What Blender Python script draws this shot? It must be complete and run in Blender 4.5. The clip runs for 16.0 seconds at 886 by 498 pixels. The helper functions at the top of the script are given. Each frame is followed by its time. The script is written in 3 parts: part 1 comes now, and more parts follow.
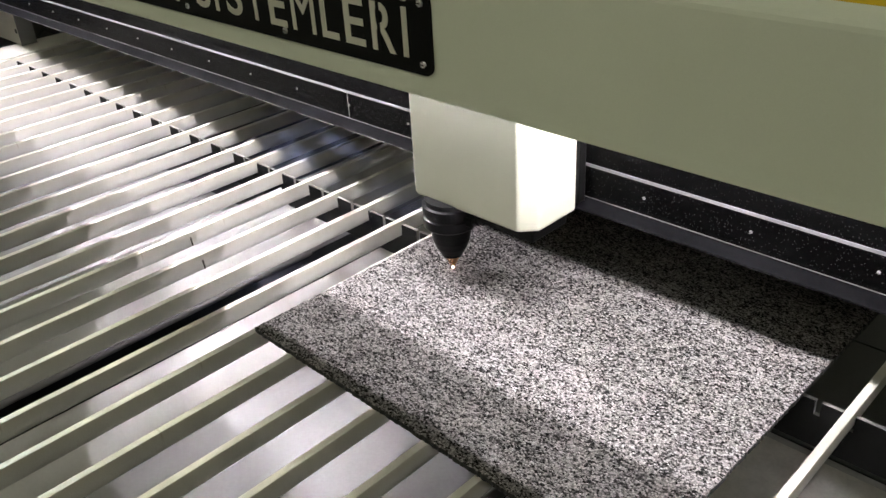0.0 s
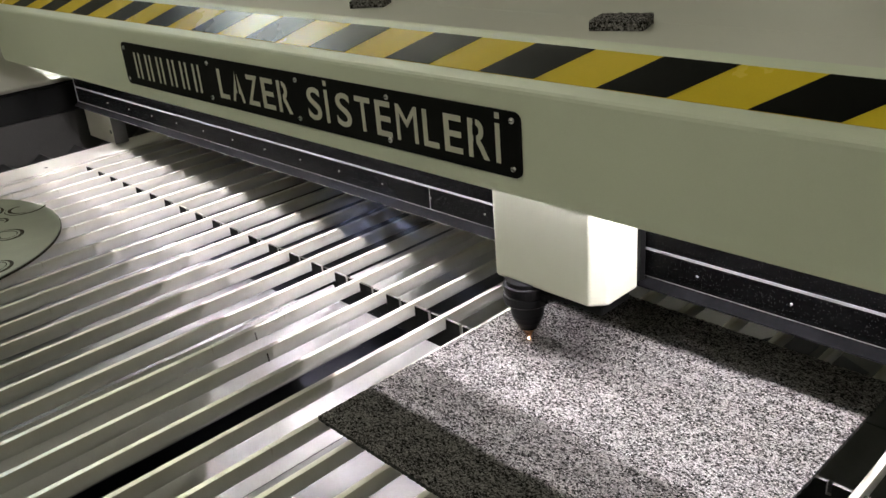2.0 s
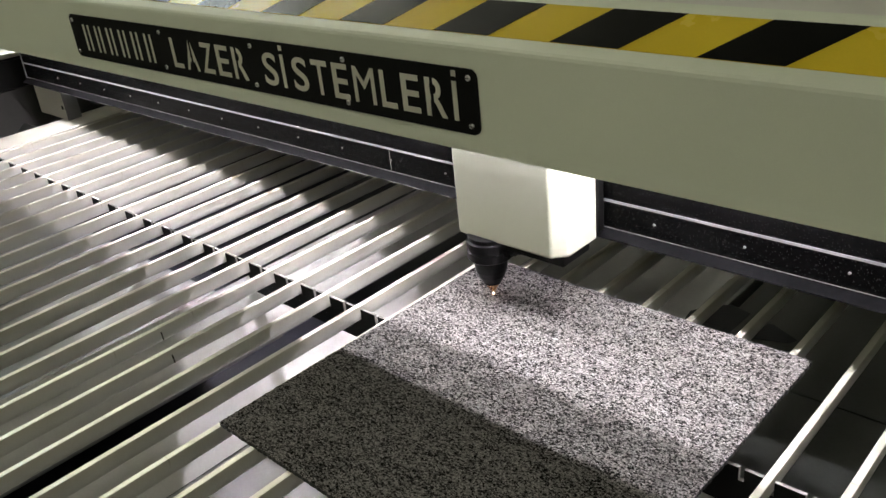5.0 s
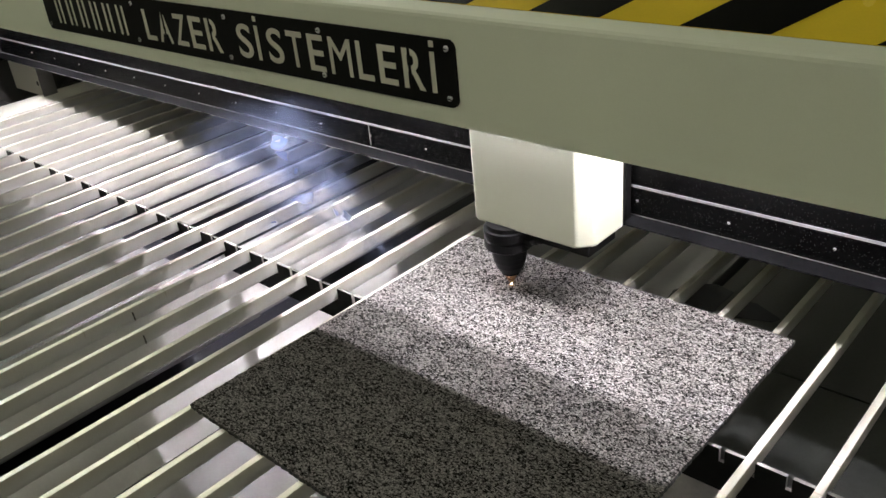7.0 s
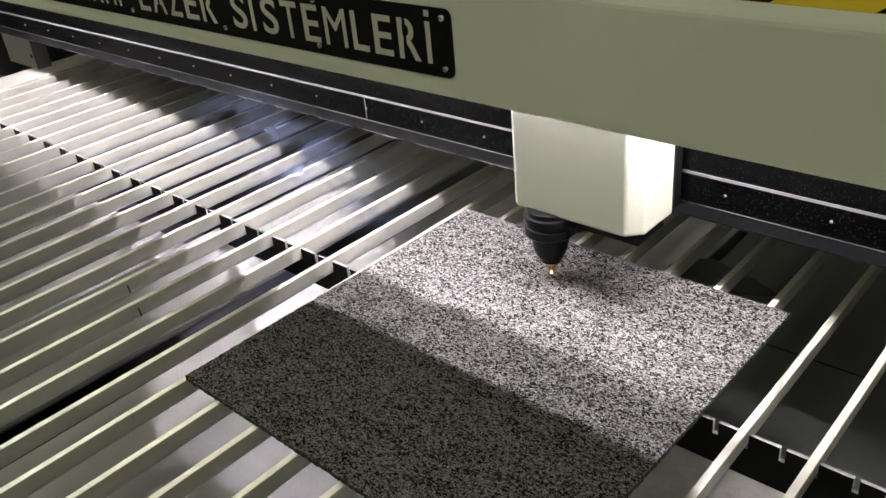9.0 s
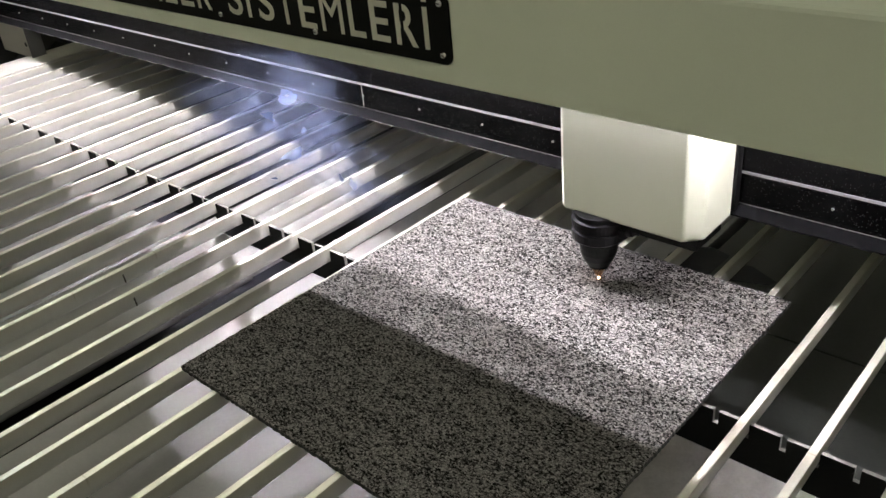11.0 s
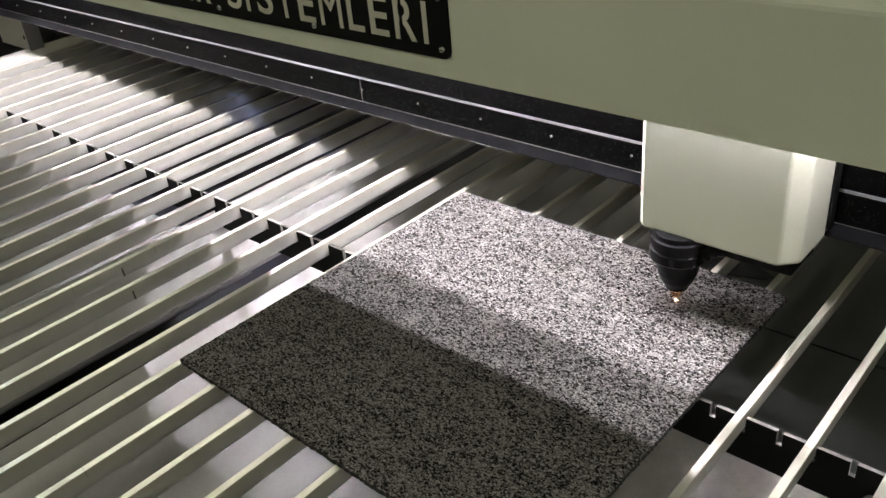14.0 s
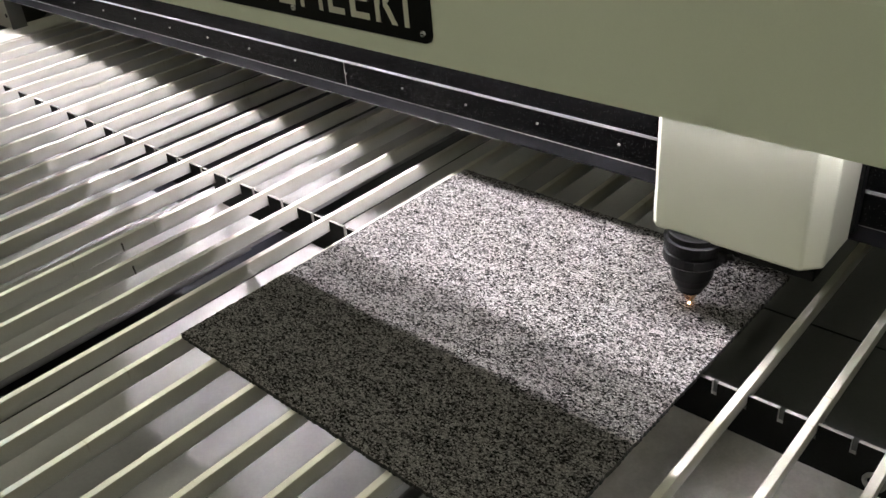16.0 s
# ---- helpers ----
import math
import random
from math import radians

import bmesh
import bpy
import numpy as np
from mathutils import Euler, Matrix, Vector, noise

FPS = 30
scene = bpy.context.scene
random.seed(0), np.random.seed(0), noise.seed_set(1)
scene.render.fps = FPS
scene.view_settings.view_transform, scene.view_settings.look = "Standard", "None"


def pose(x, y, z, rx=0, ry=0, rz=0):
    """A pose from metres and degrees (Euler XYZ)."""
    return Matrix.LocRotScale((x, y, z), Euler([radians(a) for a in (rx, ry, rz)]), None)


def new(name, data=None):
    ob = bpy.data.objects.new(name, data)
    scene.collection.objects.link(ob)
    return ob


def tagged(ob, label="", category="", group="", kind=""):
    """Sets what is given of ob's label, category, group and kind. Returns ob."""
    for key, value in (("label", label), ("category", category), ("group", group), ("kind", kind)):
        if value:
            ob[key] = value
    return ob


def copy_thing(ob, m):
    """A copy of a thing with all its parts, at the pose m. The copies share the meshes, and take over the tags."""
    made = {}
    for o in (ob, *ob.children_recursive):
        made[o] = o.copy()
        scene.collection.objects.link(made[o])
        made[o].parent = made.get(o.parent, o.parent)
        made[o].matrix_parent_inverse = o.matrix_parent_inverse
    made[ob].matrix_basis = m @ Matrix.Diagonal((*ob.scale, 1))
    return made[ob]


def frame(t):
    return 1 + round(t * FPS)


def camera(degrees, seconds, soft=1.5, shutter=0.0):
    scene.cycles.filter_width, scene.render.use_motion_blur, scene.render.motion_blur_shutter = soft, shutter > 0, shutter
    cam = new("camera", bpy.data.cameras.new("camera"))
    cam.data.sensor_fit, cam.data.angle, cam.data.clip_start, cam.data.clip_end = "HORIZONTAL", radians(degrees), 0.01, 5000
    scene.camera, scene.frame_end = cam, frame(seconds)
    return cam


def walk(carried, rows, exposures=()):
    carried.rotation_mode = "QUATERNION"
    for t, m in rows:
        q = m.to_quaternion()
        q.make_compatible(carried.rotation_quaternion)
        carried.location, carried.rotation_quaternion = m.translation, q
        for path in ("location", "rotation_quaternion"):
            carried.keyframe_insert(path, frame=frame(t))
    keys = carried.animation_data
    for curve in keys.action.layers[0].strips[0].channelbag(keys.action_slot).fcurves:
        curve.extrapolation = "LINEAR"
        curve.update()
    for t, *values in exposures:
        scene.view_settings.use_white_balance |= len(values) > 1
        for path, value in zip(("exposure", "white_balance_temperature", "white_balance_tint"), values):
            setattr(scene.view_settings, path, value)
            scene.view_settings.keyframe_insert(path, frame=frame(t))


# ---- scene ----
cam = camera(54.7, 16.0, soft=1.5)
PATH = [
    (0, pose(0.7239, -0.4025, 0.5454, 60.434, 3.021, 44.036)),
    (0.5, pose(0.7485, -0.4256, 0.5799, 62.634, 3.468, 44.952)),
    (1, pose(0.7691, -0.4623, 0.6122, 64.711, 3.816, 45.780)),
    (1.5, pose(0.7825, -0.4855, 0.6260, 65.658, 4.131, 46.138)),
    (2, pose(0.7813, -0.4795, 0.6230, 65.837, 4.404, 45.536)),
    (2.5, pose(0.7876, -0.4645, 0.6205, 65.108, 5.109, 44.660)),
    (3, pose(0.7884, -0.4467, 0.6213, 64.461, 5.379, 44.089)),
    (3.5, pose(0.7856, -0.4285, 0.6185, 63.980, 5.408, 43.442)),
    (4, pose(0.7962, -0.4116, 0.6213, 63.758, 5.622, 43.056)),
    (6.5, pose(0.7902, -0.3667, 0.6115, 62.377, 5.156, 41.399)),
    (7, pose(0.7888, -0.3625, 0.6048, 61.930, 5.222, 41.486)),
    (7.5, pose(0.7845, -0.3561, 0.5986, 61.299, 5.133, 41.473)),
    (8, pose(0.7826, -0.3534, 0.5965, 60.868, 5.038, 41.565)),
    (8.5, pose(0.7854, -0.3560, 0.5966, 60.547, 5.070, 41.600)),
    (9, pose(0.7905, -0.3601, 0.5974, 60.409, 5.070, 41.437)),
    (11.5, pose(0.7848, -0.3542, 0.5911, 59.539, 5.098, 41.274)),
    (12, pose(0.7866, -0.3552, 0.5914, 59.428, 5.033, 41.364)),
    (12.5, pose(0.7893, -0.3565, 0.5936, 59.454, 5.097, 41.291)),
    (13, pose(0.7878, -0.3563, 0.5928, 59.492, 5.029, 41.232)),
    (13.5, pose(0.7866, -0.3554, 0.5930, 59.367, 4.991, 41.108)),
    (14, pose(0.7866, -0.3558, 0.5929, 59.299, 4.934, 41.249)),
    (14.5, pose(0.7877, -0.3567, 0.5929, 59.109, 4.863, 41.295)),
    (15, pose(0.7896, -0.3577, 0.5928, 58.944, 5.025, 41.410)),
    (15.5, pose(0.7870, -0.3593, 0.5897, 58.655, 4.791, 41.374)),
    (16, pose(0.7813, -0.3621, 0.5860, 58.121, 4.415, 41.236)),
]
walk(cam, PATH)

# ---- light ----
world = bpy.data.worlds.new("hall_light")
scene.world = world
world.use_nodes = True
world.node_tree.nodes["Background"].inputs[0].default_value = (0.9, 0.93, 0.8, 1)
world.node_tree.nodes["Background"].inputs[1].default_value = 0.02
scene.view_settings.exposure = 0.0
LED_REAR, LED_FRONT = 710.0, 1020.0   # gantry light strips
HALL = 10.8          # hall ceiling lamps


# ---- materials ----
def nodes_of(name):
    m = bpy.data.materials.new(name)
    m.use_nodes = True
    nt = m.node_tree
    return m, nt, nt.nodes["Principled BSDF"]


def add(nt, kind, **values):
    n = nt.nodes.new(kind)
    for k, v in values.items():
        n.inputs[k.replace("_", " ")].default_value = v
    return n


def coords(nt, scale=(1, 1, 1), turn=0.0):
    tc = nt.nodes.new("ShaderNodeTexCoord")
    mp = nt.nodes.new("ShaderNodeMapping")
    mp.inputs["Scale"].default_value = scale
    mp.inputs["Rotation"].default_value = (0, 0, turn)
    nt.links.new(tc.outputs["Object"], mp.inputs["Vector"])
    return mp.outputs["Vector"]


def ramp(nt, fac, stops):
    r = nt.nodes.new("ShaderNodeValToRGB")
    e = r.color_ramp.elements
    while len(e) < len(stops):
        e.new(0.5)
    for el, (p, c) in zip(e, stops):
        el.position, el.color = p, (c if len(c) == 4 else (*c, 1))
    nt.links.new(fac, r.inputs["Fac"])
    return r.outputs["Color"]


def g(v):
    return (v, v, v)


def mix(nt, fac, a, b, mode="MIX"):
    n = nt.nodes.new("ShaderNodeMix")
    n.data_type, n.blend_type = "RGBA", mode
    for sock, v in ((n.inputs[0], fac), (n.inputs[6], a), (n.inputs[7], b)):
        if isinstance(v, (int, float)):
            sock.default_value = v
        elif isinstance(v, tuple):
            sock.default_value = (*v, 1)
        else:
            nt.links.new(v, sock)
    return n.outputs[2]


def bump(nt, bsdf, height, strength, distance):
    b = add(nt, "ShaderNodeBump", Strength=strength, Distance=distance)
    nt.links.new(height, b.inputs["Height"])
    nt.links.new(b.outputs["Normal"], bsdf.inputs["Normal"])


def surface(name, base, vary=0.12, rough=0.5, metal=0.0, grain=400.0, stain=6.0, relief=0.15, stretch=(1, 1, 1), spec=0.5):
    """Painted or metal surface: fine grain, broad stains, uneven gloss."""
    m, nt, b = nodes_of(name)
    v = coords(nt, stretch)
    fine = add(nt, "ShaderNodeTexNoise", Scale=grain, Detail=3.0)
    broad = add(nt, "ShaderNodeTexNoise", Scale=stain, Detail=5.0, Roughness=0.6)
    nt.links.new(v, fine.inputs["Vector"])
    nt.links.new(v, broad.inputs["Vector"])
    lo, hi = 1 - vary, 1 + vary
    c1 = ramp(nt, broad.outputs["Fac"], [(0.3, tuple(x * lo for x in base)), (0.7, tuple(min(1, x * hi) for x in base))])
    c2 = ramp(nt, fine.outputs["Fac"], [(0.3, g(1 - vary * 0.6)), (0.7, g(1.0))])
    nt.links.new(mix(nt, 1.0, c1, c2, "MULTIPLY"), b.inputs["Base Color"])
    r = ramp(nt, broad.outputs["Fac"], [(0.3, g(max(0, rough - 0.08))), (0.7, g(min(1, rough + 0.08)))])
    nt.links.new(r, b.inputs["Roughness"])
    b.inputs["Metallic"].default_value = metal
    b.inputs["Specular IOR Level"].default_value = spec
    if relief:
        bump(nt, b, fine.outputs["Fac"], relief, 0.0005)
    return m


def glow(name, color, strength):
    m, nt, b = nodes_of(name)
    b.inputs["Base Color"].default_value = (0.8, 0.8, 0.8, 1)
    b.inputs["Emission Color"].default_value = (*color, 1)
    b.inputs["Emission Strength"].default_value = strength
    return m


def make_carpet():
    """Loop pile: each loop black or pale, in short streaks along the rows."""
    m, nt, b = nodes_of("flecked_carpet")
    v = coords(nt, (1.0, 1.35, 1.0))
    warp = add(nt, "ShaderNodeTexNoise", Scale=160.0, Detail=2.0)
    nt.links.new(v, warp.inputs["Vector"])
    wv = mix(nt, 0.002, v, warp.outputs["Color"], "ADD")
    loop = add(nt, "ShaderNodeTexVoronoi", Scale=560.0)
    nt.links.new(wv, loop.inputs["Vector"])
    lie = nt.nodes.new("ShaderNodeMapping")
    lie.inputs["Scale"].default_value = (0.62, 1.25, 1.0)
    nt.links.new(loop.outputs["Position"], lie.inputs["Vector"])
    streak = add(nt, "ShaderNodeTexNoise", Scale=330.0, Detail=2.0, Roughness=0.65)
    patch = add(nt, "ShaderNodeTexNoise", Scale=48.0, Detail=2.0)
    for n in (streak, patch):
        nt.links.new(lie.outputs[0], n.inputs["Vector"])
    one = ramp(nt, streak.outputs["Fac"], [(0.34, g(0.0)), (0.66, g(1.0))])
    two = ramp(nt, patch.outputs["Fac"], [(0.36, g(0.25)), (0.64, g(0.75))])
    pick = mix(nt, 0.16, mix(nt, 0.48, one, loop.outputs["Color"]), two)
    bw = nt.nodes.new("ShaderNodeRGBToBW")
    nt.links.new(pick, bw.inputs[0])
    base = ramp(nt, bw.outputs[0], [(0.27, g(0.005)), (0.40, g(0.036)), (0.50, g(0.20)), (0.70, g(0.38))])
    # crevice shade between loops, put into the colour and reused as bump height
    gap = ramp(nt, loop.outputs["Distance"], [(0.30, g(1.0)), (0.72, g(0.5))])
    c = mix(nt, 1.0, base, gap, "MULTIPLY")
    nt.links.new(mix(nt, 1.0, c, (1.0, 0.94, 0.93), "MULTIPLY"), b.inputs["Base Color"])
    b.inputs["Roughness"].default_value = 0.95
    b.inputs["Specular IOR Level"].default_value = 0.10
    bump(nt, b, gap, 0.5, 0.0015)
    return m


def make_slat():
    """Extruded aluminium bars, scored and scorched across the top by the beam."""
    m, nt, b = nodes_of("slat_aluminium")
    v = coords(nt, (1, 1, 1))
    info = nt.nodes.new("ShaderNodeObjectInfo")
    sep = nt.nodes.new("ShaderNodeSeparateXYZ")
    nt.links.new(v, sep.inputs[0])
    off = nt.nodes.new("ShaderNodeMath")
    off.operation = "MULTIPLY_ADD"
    off.inputs[1].default_value = 37.0
    nt.links.new(info.outputs["Random"], off.inputs[0])
    nt.links.new(sep.outputs["Y"], off.inputs[2])
    comb = nt.nodes.new("ShaderNodeCombineXYZ")
    nt.links.new(off.outputs[0], comb.inputs["X"])
    long = add(nt, "ShaderNodeTexNoise", Scale=9.0, Detail=4.0)
    nick = add(nt, "ShaderNodeTexNoise", Scale=70.0, Detail=1.0)
    fine = add(nt, "ShaderNodeTexNoise", Scale=900.0, Detail=2.0)
    for n in (long, nick):
        nt.links.new(comb.outputs[0], n.inputs["Vector"])
    nt.links.new(v, fine.inputs["Vector"])
    base = ramp(nt, long.outputs["Fac"], [(0.3, (0.70, 0.685, 0.65)), (0.7, (0.80, 0.785, 0.745))])
    scorch = ramp(nt, nick.outputs["Fac"], [(0.262, (0.10, 0.07, 0.045)), (0.285, (0.62, 0.55, 0.42)), (0.32, (1.0, 0.98, 0.91))])
    near_top = nt.nodes.new("ShaderNodeMapRange")
    near_top.inputs["From Min"].default_value = -0.014
    near_top.inputs["From Max"].default_value = -0.004
    nt.links.new(sep.outputs["Z"], near_top.inputs["Value"])
    marks = mix(nt, near_top.outputs[0], (1.0, 1.0, 1.0), scorch)
    c = mix(nt, 1.0, base, marks, "MULTIPLY")
    grain = ramp(nt, fine.outputs["Fac"], [(0.3, g(0.9)), (0.7, g(1.0))])
    nt.links.new(mix(nt, 1.0, c, grain, "MULTIPLY"), b.inputs["Base Color"])
    b.inputs["Metallic"].default_value = 0.32
    b.inputs["Roughness"].default_value = 0.30
    bump(nt, b, fine.outputs["Fac"], 0.1, 0.0004)
    return m


def make_smoke(name, most, low=0.42, high=0.74):
    """Soft veil of curling strands, clear at its rim."""
    m, nt, b = nodes_of(name)
    info = nt.nodes.new("ShaderNodeObjectInfo")
    tc = nt.nodes.new("ShaderNodeTexCoord")
    shift = nt.nodes.new("ShaderNodeVectorMath")
    shift.operation = "SCALE"
    shift.inputs[0].default_value = (9.0, 5.0, 7.0)
    nt.links.new(info.outputs["Random"], shift.inputs["Scale"])
    plus = nt.nodes.new("ShaderNodeVectorMath")
    nt.links.new(tc.outputs["Object"], plus.inputs[0])
    nt.links.new(shift.outputs[0], plus.inputs[1])
    n = add(nt, "ShaderNodeTexNoise", Scale=1.9, Detail=2.0, Roughness=0.5, Distortion=0.3)
    strand = add(nt, "ShaderNodeTexNoise", Scale=2.6, Detail=2.0, Roughness=0.45, Distortion=0.35)
    for k in (n, strand):
        nt.links.new(plus.outputs[0], k.inputs["Vector"])
    grad = nt.nodes.new("ShaderNodeTexGradient")
    grad.gradient_type = "SPHERICAL"
    nt.links.new(tc.outputs["Object"], grad.inputs["Vector"])
    fall = ramp(nt, grad.outputs["Fac"], [(0.04, g(0.0)), (0.22, g(0.16)), (0.48, g(0.62)), (0.85, g(1.0))])
    patch = ramp(nt, n.outputs["Fac"], [(low, g(0.0)), (high, g(1.0))])
    curl = ramp(nt, strand.outputs["Fac"], [(0.34, g(0.10)), (0.68, g(1.0))])
    a = mix(nt, 1.0, mix(nt, 1.0, mix(nt, 1.0, fall, patch, "MULTIPLY"), curl, "MULTIPLY"), g(most), "MULTIPLY")
    front = add(nt, "ShaderNodeBsdfDiffuse", Color=(0.48, 0.58, 0.95, 1))
    back = add(nt, "ShaderNodeBsdfTranslucent", Color=(0.48, 0.58, 0.95, 1))
    clear = nt.nodes.new("ShaderNodeBsdfTransparent")
    veil, whole = nt.nodes.new("ShaderNodeMixShader"), nt.nodes.new("ShaderNodeMixShader")
    veil.inputs[0].default_value = 0.5
    nt.links.new(front.outputs[0], veil.inputs[1])
    nt.links.new(back.outputs[0], veil.inputs[2])
    nt.links.new(a, whole.inputs[0])
    nt.links.new(clear.outputs[0], whole.inputs[1])
    nt.links.new(veil.outputs[0], whole.inputs[2])
    nt.links.new(whole.outputs[0], nt.nodes["Material Output"].inputs["Surface"])
    return m


def make_black_panel():
    m, nt, b = nodes_of("black_textured_paint")
    v = coords(nt)
    speck = add(nt, "ShaderNodeTexVoronoi", Scale=330.0)
    grain = add(nt, "ShaderNodeTexNoise", Scale=700.0, Detail=2.0)
    nt.links.new(v, speck.inputs["Vector"])
    nt.links.new(v, grain.inputs["Vector"])
    dots = ramp(nt, speck.outputs["Distance"], [(0.10, g(0.05)), (0.20, g(0.0016))])
    nt.links.new(dots, b.inputs["Base Color"])
    b.inputs["Roughness"].default_value = 0.25
    b.inputs["Specular IOR Level"].default_value = 0.035
    bump(nt, b, grain.outputs["Fac"], 0.25, 0.0004)
    return m


M = dict(
    cover=surface("beige_grey_paint", (0.745, 0.78, 0.635), 0.05, 0.42, grain=900, stain=2.5, relief=0.05),
    deck=surface("light_grey_sheet", (0.70, 0.68, 0.61), 0.06, 0.4, grain=700, stain=3.0, relief=0.05),
    head=surface("cream_paint", (0.69, 0.705, 0.575), 0.03, 0.38, grain=900, stain=5.0, relief=0.04),
    black=make_black_panel(),
    plate=surface("black_plate_paint", (0.006, 0.006, 0.006), 0.2, 0.5, grain=800, stain=8.0, relief=0.08, spec=0.12),
    rubber=surface("black_nozzle_metal", (0.006, 0.006, 0.007), 0.25, 0.4, grain=600, stain=20.0, relief=0.1, spec=0.2),
    yellow=surface("yellow_tape", (0.74, 0.54, 0.04), 0.06, 0.22, grain=500, stain=6.0, relief=0.05),
    tape=surface("black_tape", (0.006, 0.006, 0.006), 0.15, 0.22, grain=500, stain=6.0, relief=0.05, spec=0.35),
    letter=surface("stencil_beige", (0.66, 0.65, 0.54), 0.05, 0.45, grain=900, stain=4.0, relief=0.05),
    steel=surface("zinc_screw", (0.62, 0.62, 0.60), 0.1, 0.3, 0.9, grain=600, stain=40.0),
    white=surface("white_line_paint", (0.16, 0.16, 0.165), 0.05, 0.5, grain=900, stain=9.0),
    copper=surface("copper_nozzle", (0.72, 0.38, 0.20), 0.12, 0.3, 0.9, grain=900, stain=60.0),
    slat=make_slat(),
    bar=surface("dark_support_steel", (0.009, 0.009, 0.009), 0.3, 0.65, grain=300, stain=20.0, relief=0.2, spec=0.12),
    bar_edge=surface("cut_steel_edge", (0.24, 0.235, 0.22), 0.15, 0.4, 0.4, grain=500, stain=30.0),
    tray=surface("galvanised_tray", (0.35, 0.34, 0.35), 0.14, 0.40, 0.30, grain=250, stain=5.0, relief=0.1),
    hopper=surface("bright_zinc_sheet", (0.66, 0.645, 0.64), 0.10, 0.42, 0.15, grain=250, stain=6.0, relief=0.08),
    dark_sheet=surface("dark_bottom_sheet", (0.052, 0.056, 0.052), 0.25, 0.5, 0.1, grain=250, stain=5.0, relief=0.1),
    smoke=make_smoke("smoke", 0.60, 0.30, 0.66),
    layer=make_smoke("level_smoke", 0.16),
    haze=make_smoke("thin_smoke", 0.62, 0.33, 0.68),
    matt=surface("matt_black_rubber", (0.004, 0.004, 0.0045), 0.3, 0.95, grain=500, stain=12.0, relief=0.1, spec=0.03),
    side=surface("cream_side_paint", (0.60, 0.59, 0.50), 0.05, 0.65, grain=500, stain=3.0, relief=0.05),
    rim=surface("pale_edge_plate", (0.68, 0.66, 0.60), 0.1, 0.45, 0.1, grain=400, stain=9.0, relief=0.1),
    pit=surface("pit_black", (0.012, 0.013, 0.022), 0.3, 0.6, grain=200, stain=8.0),
    scrap=surface("pale_offcut", (0.60, 0.575, 0.55), 0.18, 0.6, grain=250, stain=22.0, relief=0.15),
    ply=surface("grey_green_board", (0.50, 0.52, 0.45), 0.1, 0.6, grain=300, stain=12.0, relief=0.15),
    char=surface("charred_edge", (0.045, 0.035, 0.022), 0.35, 0.8, grain=400, stain=30.0),
    bellows=surface("black_bellows", (0.016, 0.016, 0.016), 0.3, 0.6, grain=300, stain=12.0),
    wall_dark=surface("dark_grey_sheet", (0.035, 0.034, 0.031), 0.25, 0.55, grain=250, stain=7.0, relief=0.1),
    floor=surface("grey_hall_floor", (0.30, 0.29, 0.26), 0.15, 0.6, grain=120, stain=1.2),
    plaster=surface("hall_plaster", (0.36, 0.36, 0.30), 0.05, 0.8, grain=60, stain=0.8),
    carpet=make_carpet(),
    led_rear=glow("led_strip_light", (1.0, 0.943, 0.985), LED_REAR),
    led_front=glow("weaker_led_strip_light", (1.0, 0.943, 0.985), LED_FRONT),
    lamp=glow("hall_lamp_light", (1.0, 0.985, 0.80), HALL),
    daylight=glow("daylight_pane", (0.80, 0.92, 1.0), 15.0),
    spark=glow("cutting_spark", (1.0, 0.55, 0.25), 25.0),
)


# ---- mesh tools ----
def mesh_of(name, bm, mat):
    me = bpy.data.meshes.new(name)
    bmesh.ops.recalc_face_normals(bm, faces=bm.faces[:])
    bm.to_mesh(me)
    bm.free()
    me.materials.append(M[mat])
    return me


def part(name, bm, mat, parent=None, label="", smooth=False):
    ob = new(name, mesh_of(name, bm, mat))
    if smooth:
        for p in ob.data.polygons:
            p.use_smooth = True
    if parent is not None:
        ob.parent = parent
    if label:
        tagged(ob, label)
    return ob


def empty(name, at=(0, 0, 0)):
    ob = new(name)
    ob.location = at
    return ob


def box(x0, x1, y0, y1, z0, z1, bevel=0.0, seg=2, bm=None):
    bm = bm or bmesh.new()
    made = bmesh.ops.create_cube(bm, size=1)["verts"]
    for v in made:
        v.co = Vector((x0 if v.co.x < 0 else x1, y0 if v.co.y < 0 else y1, z0 if v.co.z < 0 else z1))
    if bevel:
        es = {e for v in made for e in v.link_edges}
        bmesh.ops.bevel(bm, geom=list(es), offset=bevel, segments=seg, affect="EDGES", profile=0.5)
    return bm


def prism(outline, lift, bm=None):
    """outline: 3D points of a closed face; lift: the vector along which it is thickened."""
    bm = bm or bmesh.new()
    lift = Vector(lift)
    a = [bm.verts.new(p) for p in outline]
    b = [bm.verts.new(Vector(p) + lift) for p in outline]
    bm.faces.new(a)
    bm.faces.new(b[::-1])
    n = len(a)
    for i in range(n):
        bm.faces.new((a[i], a[(i + 1) % n], b[(i + 1) % n], b[i]))
    return bm


def lathe(profile, seg=32, at=(0, 0, 0)):
    """profile: (radius, z) from the top down."""
    bm = bmesh.new()
    rings = []
    for r, z in profile:
        rings.append([bm.verts.new((at[0] + r * math.cos(2 * math.pi * i / seg), at[1] + r * math.sin(2 * math.pi * i / seg), at[2] + z)) for i in range(seg)])
    for a, b in zip(rings, rings[1:]):
        for i in range(seg):
            bm.faces.new((a[i], a[(i + 1) % seg], b[(i + 1) % seg], b[i]))
    bm.faces.new(rings[0])
    bm.faces.new(rings[-1][::-1])
    return bm


